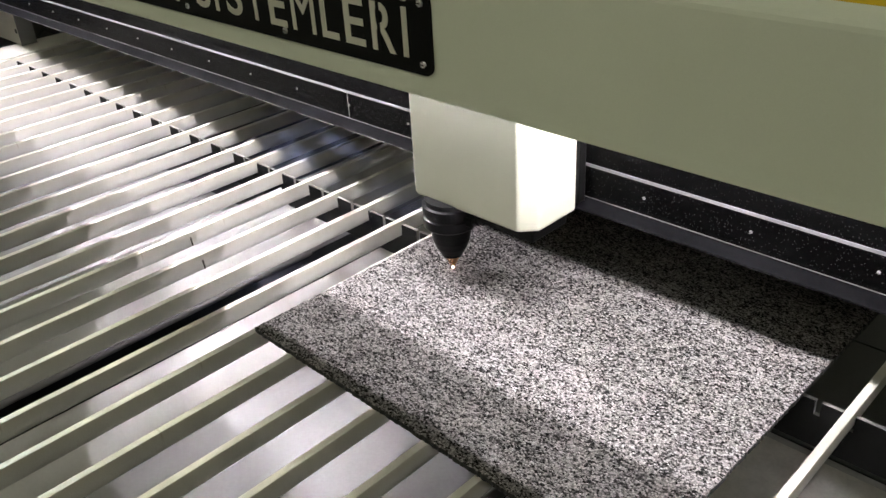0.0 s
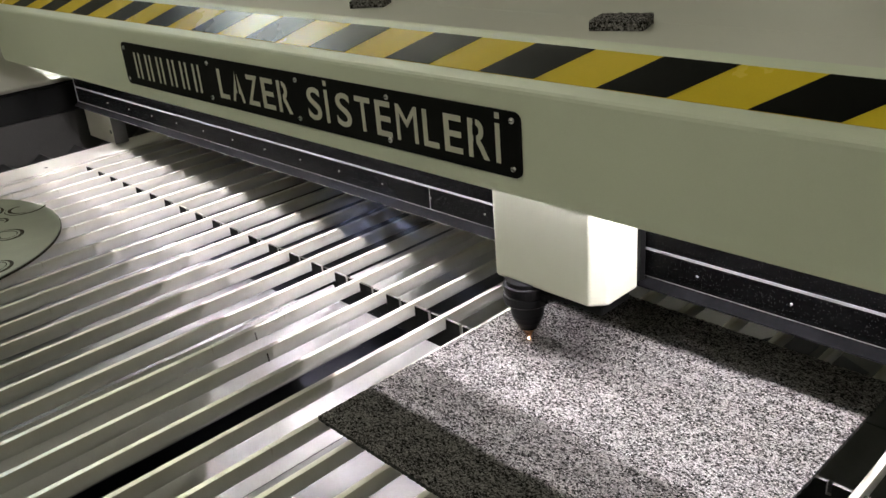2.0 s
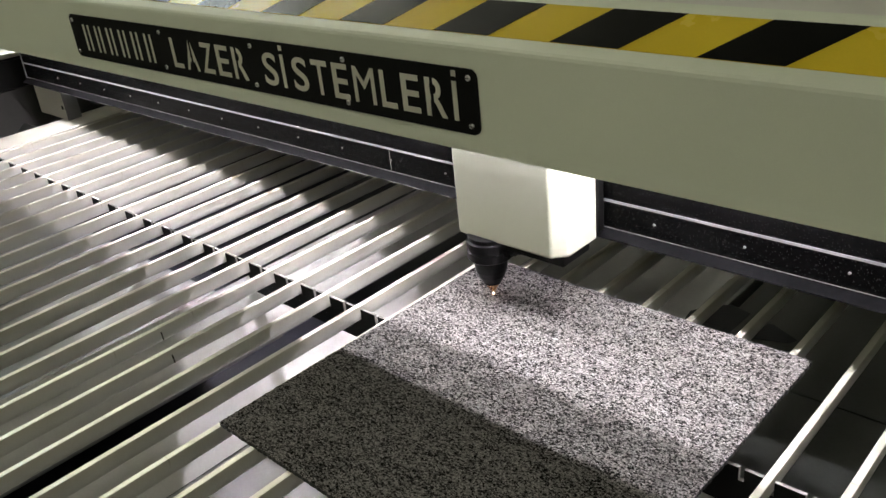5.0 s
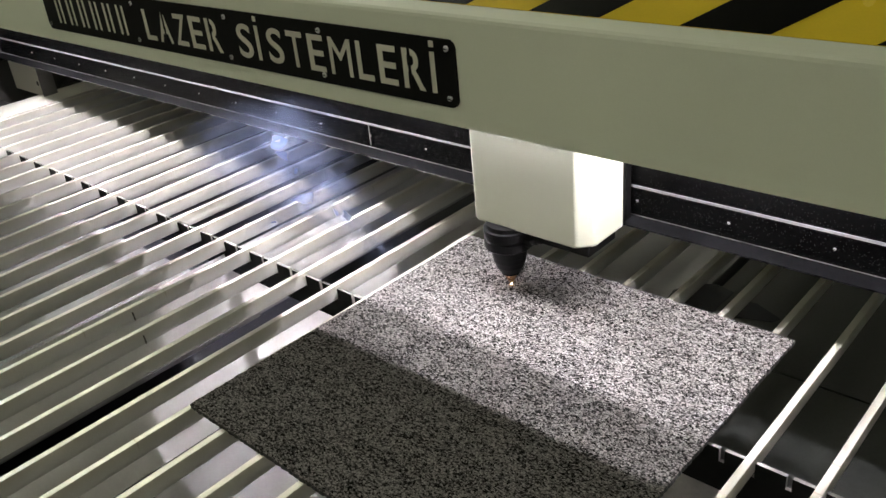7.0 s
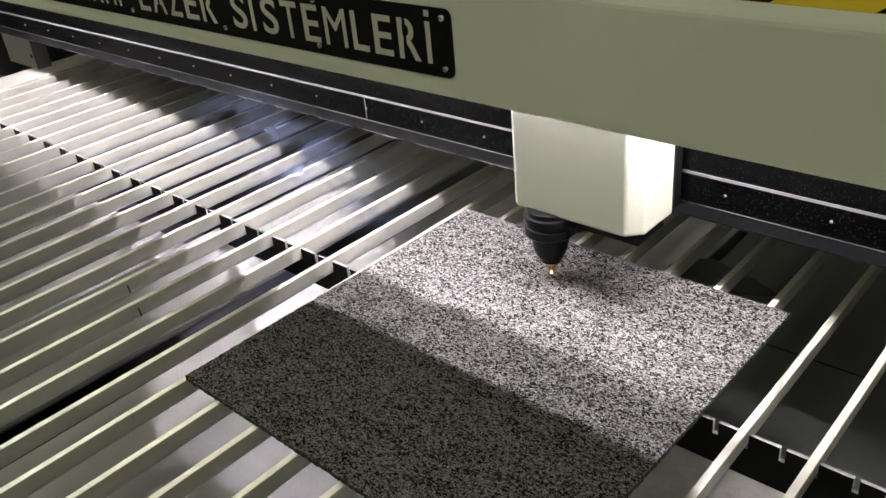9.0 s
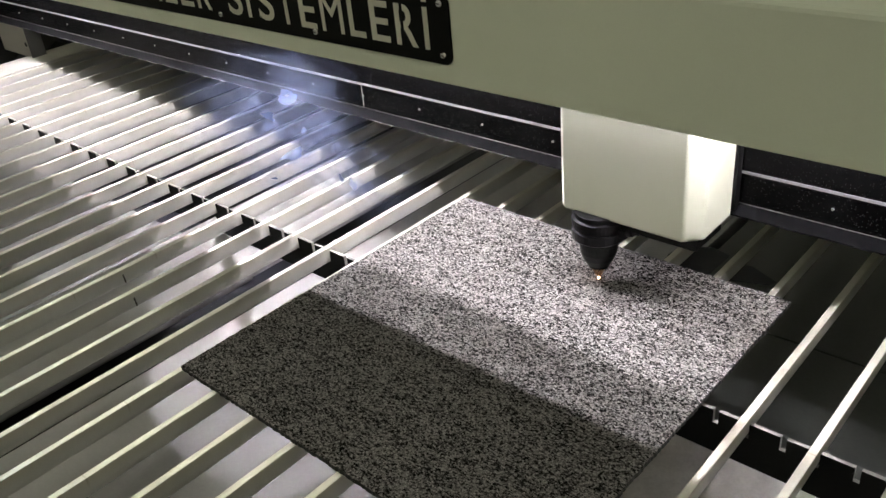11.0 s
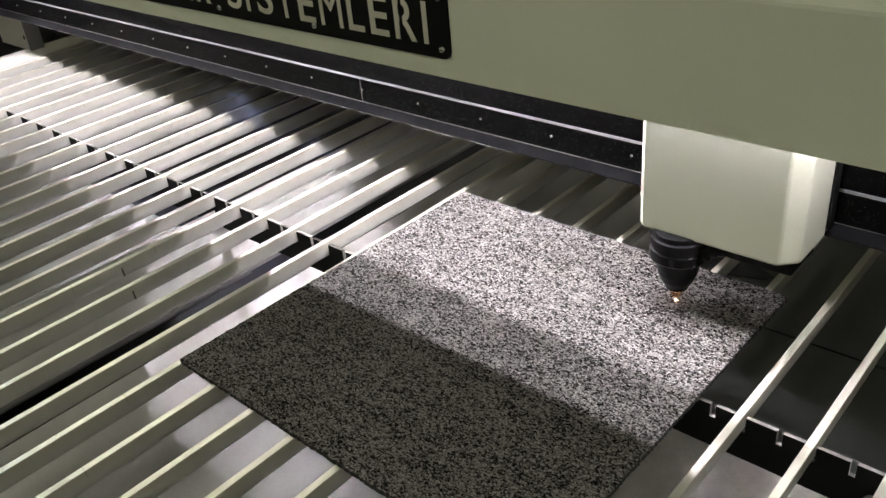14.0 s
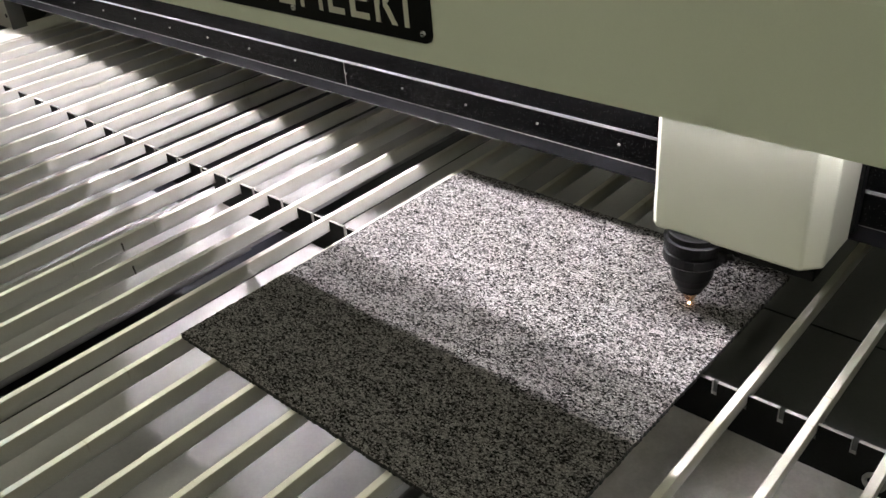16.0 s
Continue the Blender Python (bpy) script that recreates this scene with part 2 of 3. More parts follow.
def arc(cx, cy, r, a0, a1, n):
    return [(cx + r * math.cos(radians(a0 + (a1 - a0) * i / n)), cy + r * math.sin(radians(a0 + (a1 - a0) * i / n))) for i in range(n + 1)]


# ---- the hall ----
def hall():
    F = -0.85
    tagged(part("floor", box(-7, 7, -6, 8, F - 0.1, F), "floor"), "worn grey concrete floor of the hall", "floor", kind="structure")
    tagged(part("ceiling", box(-7, 7, -6, 8, 3.4, 3.5), "plaster"), "pale hall ceiling", "ceiling", kind="structure")
    for nm, b in (("wall_west", (-7.2, -7, -6, 8)), ("wall_east", (7, 7.2, -6, 8)), ("wall_south", (-7, 7, -6.2, -6)), ("wall_north", (-7, 7, 8, 8.2))):
        tagged(part(nm, box(*b, F, 3.4), "plaster"), "plain pale plastered hall wall", "wall", kind="structure")
    lamp = empty("ceiling_lamp", (0, 0, 3.36))
    part("housing", box(-0.16, 0.16, -0.72, 0.72, 0.0, 0.038, 0.006), "deck", lamp)
    part("diffuser", box(-0.14, 0.14, -0.70, 0.70, -0.012, -0.001, 0.003), "lamp", lamp, "glowing white diffuser")
    tagged(lamp, "long white lamp added on the hall ceiling, out of view", "ceiling lamp", "hall ceiling lamps")
    # all unseen; (-4.35, 1.35) to (-6.2, 1.9) are added to brighten the slat tops
    spots = [(x, y) for x in (-4.6, -2.0, 0.6, 3.2) for y in (-4.2, -2.3)] + [(-4.35, 1.35), (-4.9, 2.6), (-2.7, 2.05), (-3.5, 1.5), (-5.3, 1.3), (-6.2, 1.9), (4.6, 0.65), (-2.0, 6.0), (1.0, 6.0)]
    lamp.location = (*spots[0], 3.36)
    for x, y in spots[1:]:
        copy_thing(lamp, pose(x, y, 3.36))


def skylight():
    # unseen pane, added so its reflection gives the tape a bluish highlight
    S = empty("skylight", (-4.75, 0.5, 3.39))
    part("frame", box(-0.38, 0.38, -0.34, 0.34, -0.02, 0.005, 0.004), "deck", S)
    part("pane", box(-0.34, 0.34, -0.30, 0.30, -0.028, -0.0205), "daylight", S, "glowing pane added for a bluish highlight")
    tagged(S, "small unseen glowing pane added in the hall ceiling", "skylight")


# ---- the cutting bed ----
PITCH, X_SLAT = 0.0687, -0.003
K0, K1 = -20, 17
Y_FRONT, Y_BACK = -0.80, 1.45
TRAY = -0.23
RIDGE, SLOT, SLOT_Z = -0.350, -0.298, -0.125   # hopper ridge and the waste slot


def bed():
    base = empty("machine_base", (0, 0, -0.85))
    D = 0.85
    part("front_panel", box(-1.8, 1.45, -0.93, -0.90, 0.0, D - 0.02, 0.004), "cover", base)
    part("rear_panel", box(-1.8, 1.45, 1.50, 1.53, 0.0, D - 0.02, 0.004), "cover", base)
    part("end_panel", box(1.42, 1.45, -0.895, 1.495, 0.0, D - 0.02, 0.004), "cover", base)
    part("front_ledge", box(-1.56, 1.415, -0.895, Y_FRONT - 0.001, D - 0.06, D - 0.004, 0.003), "tray", base)
    part("rear_ledge", box(-1.56, 1.415, Y_BACK + 0.001, 1.495, D - 0.06, D - 0.004, 0.003), "tray", base)
    part("side_ledge", box(1.225, 1.415, Y_FRONT, Y_BACK, D - 0.05, D - 0.001, 0.003), "tray", base)
    part("side_plate", box(-1.505, -1.400, Y_FRONT, Y_BACK, D - 0.03, D, 0.002), "rim", base, "flat pale metal edge plate of the bed")
    for y in (0.214, -0.30, 0.70, 1.1):
        hole = lathe([(0.0045, 0.0007), (0.0045, 0.0003)], 16, (-1.437, y, D))
        part("screw_hole", hole, "rubber", base, "dark screw hole")
    tagged(base, "beige sheet-metal base of a large laser cutting machine", "machine base")

    # slats
    rack = empty("cutting_bed")
    half_sec = [(0.0038, 0.0), (0.0042, -0.0004), (0.0043, -0.0014), (0.0043, -0.0080), (0.0042, -0.0130), (0.0038, -0.0175), (0.0030, -0.0210), (0.0018, -0.0233), (0.0006, -0.0240)]
    sec = [(-x, z) for x, z in half_sec[::-1]] + half_sec
    first = part("slat", prism([(x, Y_FRONT + 0.001, z) for x, z in sec], (0, Y_BACK - Y_FRONT - 0.002, 0)), "slat", rack)
    first.location.x = X_SLAT + PITCH * K0
    me = first.data
    rnd = random.Random(4)
    for k in range(K0 + 1, K1 + 1):
        s = new("slat", me)
        s.parent = rack
        s.location = (X_SLAT + PITCH * k + rnd.uniform(-0.0012, 0.0012), 0, rnd.uniform(-0.0006, 0.0))
        s.rotation_euler.z = rnd.uniform(-0.001, 0.001)
    # notched cross support
    half, nw, depth = PITCH / 2, 0.003, 0.016
    top, low = -0.006, -0.060
    pts = [(X_SLAT + PITCH * (K0 - 0.5), low)]
    x = X_SLAT + PITCH * (K0 - 0.5)
    pts.append((x, top))
    for k in range(2 * K0, 2 * K1 + 2):
        c = X_SLAT + half * k + (0.004 if k % 2 else 0.0)
        w, d = (nw, depth) if k % 2 else (0.0044, 0.0180)
        pts += [(c - w, top), (c - w, top - d), (c + w, top - d), (c + w, top)]
    xe = X_SLAT + PITCH * (K1 + 0.8)
    pts += [(xe, top), (xe, low)]
    Y = 0.292
    bm = bmesh.new()
    t = 0.0045
    verts = {}

    def col(x, z):
        key = (round(x, 5), round(z, 5))
        if key not in verts:
            verts[key] = (bm.verts.new((x, Y - t / 2, z)), bm.verts.new((x, Y + t / 2, z)))
        return verts[key]
    # columns between successive x stations, each a small box side
    xs = sorted({round(p[0], 5) for p in pts})
    upper = {}
    for a, b in zip(pts[1:-1], pts[2:-1]):
        if abs(a[1] - b[1]) < 1e-9:
            upper[round(a[0], 5)] = a[1]
    for a, b in zip(xs, xs[1:]):
        z = upper.get(a, top)
        p, q, r, s = col(a, low), col(b, low), col(b, z), col(a, z)
        bm.faces.new((p[0], q[0], r[0], s[0]))
        bm.faces.new((p[1], s[1], r[1], q[1]))
        bm.faces.new((p[0], p[1], q[1], q[0]))
        f = bm.faces.new((s[0], r[0], r[1], s[1]))
        f.material_index = 1
    for a in xs[1:-1]:
        zl = upper.get(xs[xs.index(a) - 1], top)
        zr = upper.get(a, top)
        if abs(zl - zr) > 1e-6:
            p, q = col(a, zl), col(a, zr)
            f = bm.faces.new((p[0], q[0], q[1], p[1]))
            f.material_index = 1
    bar = part("cross_support", bm, "bar", rack, "dark notched steel cross support")
    bar.data.materials.append(M["bar_edge"])
    tagged(rack, "bed of parallel aluminium slats on a notched support", "cutting bed")

    # collecting trays under the slats
    def sheet(x0, x1, y0, y1, z=TRAY, label="smooth grey sheet-metal collecting tray under slats"):
        T = part("collecting_tray", box(x0, x1, y0, y1, z - 0.003, z, 0.001), "tray")
        part("folded_edge", box(x1 - 0.003, x1, y0, y1, z - 0.03, z - 0.0032, 0.001), "tray", T)
        part("rear_fold", box(x0, x1 - 0.004, y1 - 0.003, y1, z - 0.03, z - 0.0032, 0.001), "tray", T)
        return tagged(T, label, "tray", "collecting trays")
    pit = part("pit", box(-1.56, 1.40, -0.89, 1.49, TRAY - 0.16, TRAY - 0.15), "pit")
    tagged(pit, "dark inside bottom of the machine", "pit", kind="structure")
    sheet(-1.54, RIDGE - 0.006, -0.88, 0.335, -0.150)
    sheet(-0.215, 0.205, -0.88, 1.48)

    def slope(x0, z0, x1, z1, y0, y1, label):
        """Steep sheet that leads the waste down to the slot."""
        up = Vector((z0 - z1, 0, x1 - x0)).normalized() * -0.003
        T = part("hopper_sheet", prism([(x0, y0, z0), (x1, y0, z1), (x1, y1, z1), (x0, y1, z0)], up), "hopper")
        part("rolled_edge", box(x1 - 0.0045, x1 - 0.0005, y0, y1, z1 - 0.012, z1 - 0.0045, 0.001), "tray", T)
        return tagged(T, label, "hopper sheet", "hopper sheets")
    slope(RIDGE, -0.032, SLOT, SLOT_Z, -0.88, 1.48, "bright steep sheet-metal hopper wall beside the slot")
    slope(-0.272, -0.172, -0.218, TRAY, -0.88, 1.48, "grey sheet-metal hopper wall under the slot")
    sheet(0.225, 1.39, -0.88, 0.475)
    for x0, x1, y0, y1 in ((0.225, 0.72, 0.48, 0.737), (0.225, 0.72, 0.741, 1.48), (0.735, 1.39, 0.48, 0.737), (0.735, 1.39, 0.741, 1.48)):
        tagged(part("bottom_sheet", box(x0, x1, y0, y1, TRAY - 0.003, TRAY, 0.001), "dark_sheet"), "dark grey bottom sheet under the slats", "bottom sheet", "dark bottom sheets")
    # sheet is uncut: the dark inside its openings is coloured plates on top
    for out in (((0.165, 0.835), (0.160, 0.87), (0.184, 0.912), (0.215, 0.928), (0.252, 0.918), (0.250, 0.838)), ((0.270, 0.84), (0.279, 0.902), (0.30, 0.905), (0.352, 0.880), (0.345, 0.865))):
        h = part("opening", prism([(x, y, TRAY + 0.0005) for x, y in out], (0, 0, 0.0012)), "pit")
        tagged(h, "flat black plate standing in for a cut opening", "opening", "openings in the bottom sheet")
    # pale offcuts lying on the tray
    for (x, y, w, d, a, dz) in ((0.50, 0.36, 0.46, 0.20, 0, 0.0),):
        bm = bmesh.new()
        out = [(-w / 2, -d / 2, 0), (w / 2, -d / 2, 0), (w / 2, d * 0.2, 0), (w * 0.32, d * 0.22, 0), (w * 0.32, d * 0.30, 0), (w / 2, d * 0.32, 0), (w / 2, d / 2, 0), (-w / 2, d / 2, 0)]
        prism(out, (0, 0, 0.003), bm)
        o = tagged(part("offcut", bm, "scrap"), "pale sheet offcut lying on the tray under slats", "offcut", "offcuts under the slats")
        o.location, o.rotation_euler.z = (x, y, TRAY + 0.0005 + dz), radians(a)


def small_bits():
    for x, y, z, a in ((-0.2716, 0.0806, -0.012, 4), (-0.2030, 0.0570, -0.012, 4)):
        o = part("scorch_slit", box(-0.0004, 0.0004, -0.0010, 0.0010, -0.0070, 0.0070), "char")
        o.matrix_basis = pose(x + 0.0025, y, z, a)
        tagged(o, "dark scorched slit on a slat side", "scorch mark", "scorch marks")
    bm = bmesh.new()
    n, m = 28, 10
    for i in range(n):
        a0, a1 = 2 * math.pi * i / n, 2 * math.pi * (i + 1) / n
        for j in range(m):
            b0, b1 = 2 * math.pi * j / m, 2 * math.pi * (j + 1) / m
            q = []
            for a, b in ((a0, b0), (a1, b0), (a1, b1), (a0, b1)):
                r = 0.0085 + 0.0024 * math.cos(b)
                q.append(bm.verts.new((r * math.cos(a), 0.0024 * math.sin(b), r * math.sin(a))))
            bm.faces.new(q)
    bmesh.ops.remove_doubles(bm, verts=bm.verts[:], dist=1e-5)
    o = part("steel_ring", bm, "bar_edge", smooth=True)
    o.location = (0.6775, 0.2870, -0.0425)
    tagged(o, "small grey steel ring on the cross support", "ring")


def left_side():
    tagged(part("side_wall", box(-1.80, -1.75, -0.9, 1.5, -0.84, 0.055, 0.002), "wall_dark"), "dark grey inner side sheet of the machine", "side wall", kind="structure")
    tagged(part("side_rail", box(-1.80, -1.742, -0.9, 1.5, 0.057, 0.135, 0.003), "plate"), "black rail cover along the machine side", "rail cover")
    tagged(part("side_cover", box(-2.15, -1.752, -0.9, 1.5, 0.137, 0.75, 0.02, 4), "side"), "cream sheet-metal side housing of the machine", "side housing")
    # folded bellows over the rail
    bm = bmesh.new()
    prof, n = [], 46
    for i in range(n + 1):
        prof.append((-0.88 + 2.36 * i / n, -0.075 + (0.035 if i % 2 else 0.0)))
    for (y0, z0), (y1, z1) in zip(prof, prof[1:]):
        vs = [bm.verts.new(p) for p in ((-1.735, y0, z0), (-1.535, y0, z0), (-1.535, y1, z1), (-1.735, y1, z1))]
        bm.faces.new(vs)
        ws = [bm.verts.new(p) for p in ((-1.535, y0, z0), (-1.535, y1, z1), (-1.535, y1, -0.14), (-1.535, y0, -0.14))]
        bm.faces.new(ws)
    tagged(part("bellows", bm, "bellows"), "black folded bellows covering the side rail", "bellows")


# ---- the gantry ----
XL, XR = -1.500, 1.46


def profile_x(pts, x0, x1):
    return prism([(x0, y, z) for y, z in pts], (x1 - x0, 0, 0))


def screw(name, x, y, z, r, parent):
    bm = lathe([(r * 0.75, 0.0022), (r, 0.0012), (r, 0.0)], 16)
    bmesh.ops.rotate(bm, verts=bm.verts[:], cent=(0, 0, 0), matrix=Matrix.Rotation(radians(90), 3, "X"))
    bmesh.ops.translate(bm, verts=bm.verts[:], vec=(x, y, z))
    o = part(name, bm, "steel" if r > 0.003 else "bar_edge", parent, "small zinc screw")
    s = box(x - r * 0.55, x + r * 0.55, y - 0.0026, y - 0.0021, z - r * 0.14, z + r * 0.14)
    part("slot", s, "plate", o)
    return o


def letter(ch, x0, x1, z0, z1, y, parent):
    cu = bpy.data.curves.new("letter", "FONT")
    cu.body = ch
    cu.extrude = 0.02
    cu.offset = 0.0 if ch == "M" else 0.010
    tmp = new("letter_curve", cu)
    me = bpy.data.meshes.new_from_object(tmp)
    bpy.data.objects.remove(tmp)
    c = np.array([v.co[:] for v in me.vertices])
    lo, hi = c.min(0), c.max(0)
    for v in me.vertices:
        u = (v.co - Vector(lo))
        v.co = (x0 + u.x / (hi[0] - lo[0]) * (x1 - x0), y - 0.0006 + 0.0006 * (1 - u.z / (hi[2] - lo[2])), z0 + u.y / (hi[1] - lo[1]) * (z1 - z0))
    me.materials.clear()
    me.materials.append(M["letter"])
    o = new("letter", me)
    o.parent = parent
    return o


def gantry():
    G = empty("gantry")
    # front plate with a rounded lower corner
    r = 0.016
    out = [(XL, 0.386)] + [(XL + r - r * math.cos(radians(a)), 0.271 + r - r * math.sin(radians(a))) for a in range(0, 91, 15)] + [(XR, 0.271), (XR, 0.386)]
    part("front_cover", prism([(x, -0.0994, z) for x, z in out], (0, 0.002, 0)), "cover", G)
    part("inner_lining", box(XL + 0.004, XR - 0.004, -0.0970, -0.0960, 0.2735, 0.384), "matt", G, "matt black inner lining")
    bend = [(-0.0994, 0.386), (-0.0994, 0.391), (-0.0985, 0.3945), (-0.0958, 0.3972), (-0.0915, 0.399), (-0.0808, 0.4035), (-0.038, 0.4320), (-0.030, 0.4368), (-0.024, 0.4385)]
    inner = [(y + 0.002, z - 0.002) for y, z in bend]
    part("sloped_cover", profile_x(bend + inner[::-1], XL, XR), "cover", G)
    for y0, y1 in ((-0.024, 0.0915), (0.0925, 0.305), (0.306, 0.66)):
        part("deck_panel", box(XL, XR, y0, y1, 0.4355, 0.4385, 0.0006), "deck", G, "pale grey top deck panel")
    part("end_cover", prism([(XL + 0.0005, y, z) for y, z in ((-0.0972, 0.29), (-0.0972, 0.385), (-0.09, 0.394), (-0.03, 0.433), (0.65, 0.434), (0.65, 0.2), (0.0, 0.2))], (0.002, 0, 0)), "cover", G)
    part("rear_cover", box(XL, XR, 0.655, 0.658, 0.2, 0.435), "cover", G)
    part("rail_beam", box(XL + 0.01, XR, -0.048, 0.080, 0.337, 0.395, 0.002), "rubber", G, "black steel rail beam")
    # black rear skirt
    sk = [(0.0817, 0.42), (0.0817, 0.1145), (0.0847, 0.1145), (0.0847, 0.42)]
    skirt = part("rear_skirt", profile_x(sk, -1.575, XR), "black", G, "black textured skirt plate")
    part("rubber_lip", profile_x([(0.0816, 0.1143), (0.0806, 0.1133), (0.0672, 0.1062), (0.0664, 0.1048), (0.0678, 0.1040), (0.0825, 0.1115), (0.0846, 0.1143)], -1.575, XR), "matt", skirt, "matt black rubber lip")
    part("white_line", box(-1.575, XR, 0.0806, 0.0815, 0.1525, 0.1560), "white", skirt, "thin white line")
    part("fold_line", box(-1.575, XR, 0.0812, 0.0816, 0.1146, 0.1154), "bar_edge", skirt)
    # row of paler pieces along the lip, ending near x = 0.1
    for x0 in np.arange(-1.50, 0.1, 0.11):
        part("edge_trim", box(x0, x0 + 0.085, 0.0656, 0.0663, 0.1043, 0.1052), "bar_edge", skirt, "pale pieces along the lower edge")
    part("end_edge", box(-1.579, -1.5752, 0.0805, 0.0850, 0.095, 0.42, 0.001), "white", skirt, "bright cut end edge")
    part("seam", box(-0.1865, -0.1855, 0.0812, 0.0816, 0.116, 0.152), "bar_edge", skirt)
    for i in range(-12, 12):
        screw("skirt_screw", 0.0562 + 0.1198 * i, 0.0815, 0.135, 0.0016, skirt)
    # hanging bracket at the end
    br = part("end_bracket", box(-1.652, -1.474, 0.118, 0.124, -0.004, 0.20, 0.002), "slat", G, "pale aluminium end bracket")
    part("bracket_edge", box(-1.4738, -1.470, 0.112, 0.15, -0.004, 0.20, 0.001), "white", br)
    part("hole", lathe([(0.006, 0.0005), (0.006, 0.0)], 16), "rubber", br).matrix_basis = pose(-1.50, 0.1176, 0.03, 90)
    # light strips under the cover
    for y, z, kind in ((-0.024, 0.330, "led_front"), (-0.0003, 0.330, "led_rear")):
        body = part("strip_holder", box(XL + 0.03, XR, y - 0.0045, y + 0.0045, z + 0.0012, z + 0.004), "steel", G, "aluminium strip holder")
        bm = bmesh.new()
        for n in range(30):
            a = -1.38 + 0.067 * n
            box(a, a + 0.0655, y - 0.0008, y + 0.0008, z, z + 0.001, bm=bm)
        part("light_strip", bm, kind, body, "glowing white light strip")
    part("light_channel", profile_x([(-0.0499, 0.2603), (-0.0492, 0.2598), (-0.0485, 0.2603), (-0.0485, 0.3345), (0.078, 0.3345), (0.078, 0.336), (-0.0499, 0.336)], XL + 0.02, XR), "plate", G, "black angle channel over the light strips")
    # hazard tape on the slope
    lo, up = Vector((0, -0.0808, 0.4035)), Vector((0, -0.0380, 0.4320))
    nrm = Vector((0, -(up.z - lo.z), up.y - lo.y)).normalized()

    def on(x, s, h):
        return Vector((x, 0, 0)) + lo.lerp(up, s) + nrm * h
    tape = part("hazard_tape", prism([on(XL + 0.002, 0, 0.0002), on(XR, 0, 0.0002), on(XR, 1, 0.0002), on(XL + 0.002, 1, 0.0002)], nrm * 0.0004), "yellow", G, "yellow and black hazard tape")
    for n in range(-11, 7):
        a = 0.263 + 0.165 * n
        if a < XL or a + 0.14 > XR:
            continue
        part("black_stripe", prism([on(a, 0.004, 0.0008), on(a + 0.082, 0.004, 0.0008), on(a + 0.134, 0.996, 0.0008), on(a + 0.052, 0.996, 0.0008)], nrm * 0.0003), "tape", tape)
    # name plate
    x0, x1, z0, z1, r = -0.802, 0.1765, 0.2935, 0.3705, 0.010
    out = [(x0 + r + p, z0 + r + q) for p, q in arc(0, 0, r, 180, 270, 5)] + [(x1 - r + p, z0 + r + q) for p, q in arc(0, 0, r, 270, 360, 5)] + [(x1 - r + p, z1 - r + q) for p, q in arc(0, 0, r, 0, 90, 5)] + [(x0 + r + p, z1 - r + q) for p, q in arc(0, 0, r, 90, 180, 5)]
    yp = -0.1018
    plate = part("name_plate", prism([(x, yp, z) for x, z in out], (0, 0.0022, 0)), "plate", G, "black stencilled name plate")
    zb, zt = 0.3075, 0.3545
    for i in range(6):
        a = -0.7563 + i * 0.0425
        part("plain_bar", box(a, a + 0.006, yp - 0.0006, yp, zb, zt), "letter", plate)
        part("plain_bar", box(a + 0.017, a + 0.0225, yp - 0.0006, yp, zb, zt), "letter", plate)
    for word, a, b, ws in (("LAZER", -0.464, -0.2626, (0.85, 1.05, 0.95, 0.95, 1.0)), ("S\u0130STEMLER\u0130", -0.2217, 0.1483, (1, 0.45, 1, 1, 0.95, 1.25, 0.85, 0.95, 1.05, 0.30))):
        gap = 0.0105
        unit = (b - a - gap * (len(ws) - 1)) / sum(ws)
        x = a
        for ch, w in zip(word, ws):
            tall = 0.0125 if ch == "\u0130" else 0.0
            if tall:
                part("letter", box(x, x + 0.0068, yp - 0.0006, yp, zt + 0.0055, zt + tall, bm=box(x, x + 0.0068, yp - 0.0006, yp, zb, zt)), "letter", plate)
            else:
                letter(ch, x, x + w * unit, zb, zt, yp, plate)
                if ch in "RA":
                    m0 = x + w * unit * (0.27 if ch == "R" else 0.46)
                    part("stencil_bridge", box(m0, m0 + 0.0042, yp - 0.0009, yp - 0.0001, zb - 0.0005, zt + 0.0005), "plate", plate)
            x += w * unit + gap
    for x in (-0.791, -0.491, -0.2455, -0.047, 0.1645):
        for z in (0.304, 0.3605):
            screw("plate_screw", x, yp, z, 0.0036, plate)
    tagged(G, "beige machine gantry with hazard tape and black name plate", "gantry")
    return G


def pads():
    made = []
    rnd = random.Random(3)
    for x, y, a, s in ((0.203, 0.050, 20, 1.0), (-0.250, 0.055, 35, 0.85), (-0.345, 0.115, 10, 0.9)):
        bm = bmesh.new()
        bmesh.ops.create_grid(bm, x_segments=16, y_segments=14, size=0.5)
        for v in bm.verts:
            edge = max(abs(v.co.x), abs(v.co.y)) > 0.49
            v.co = Vector((v.co.x * 0.062 * s, v.co.y * 0.052 * s, 0.011 + rnd.uniform(-0.0012, 0.0012)))
            if edge:
                v.co.x += rnd.uniform(-0.001, 0.001)
                v.co.y += rnd.uniform(-0.001, 0.001)
        ex = bmesh.ops.extrude_edge_only(bm, edges=[e for e in bm.edges if e.is_boundary])
        for v in ex["geom"]:
            if isinstance(v, bmesh.types.BMVert):
                v.co.z = 0.0
        o = part("carpet_sample", bm, "carpet")
        tagged(o, "small dark flecked carpet offcut on the gantry deck", "carpet sample", "carpet offcuts on the deck")
        made.append((o, x, y, a))
    return made


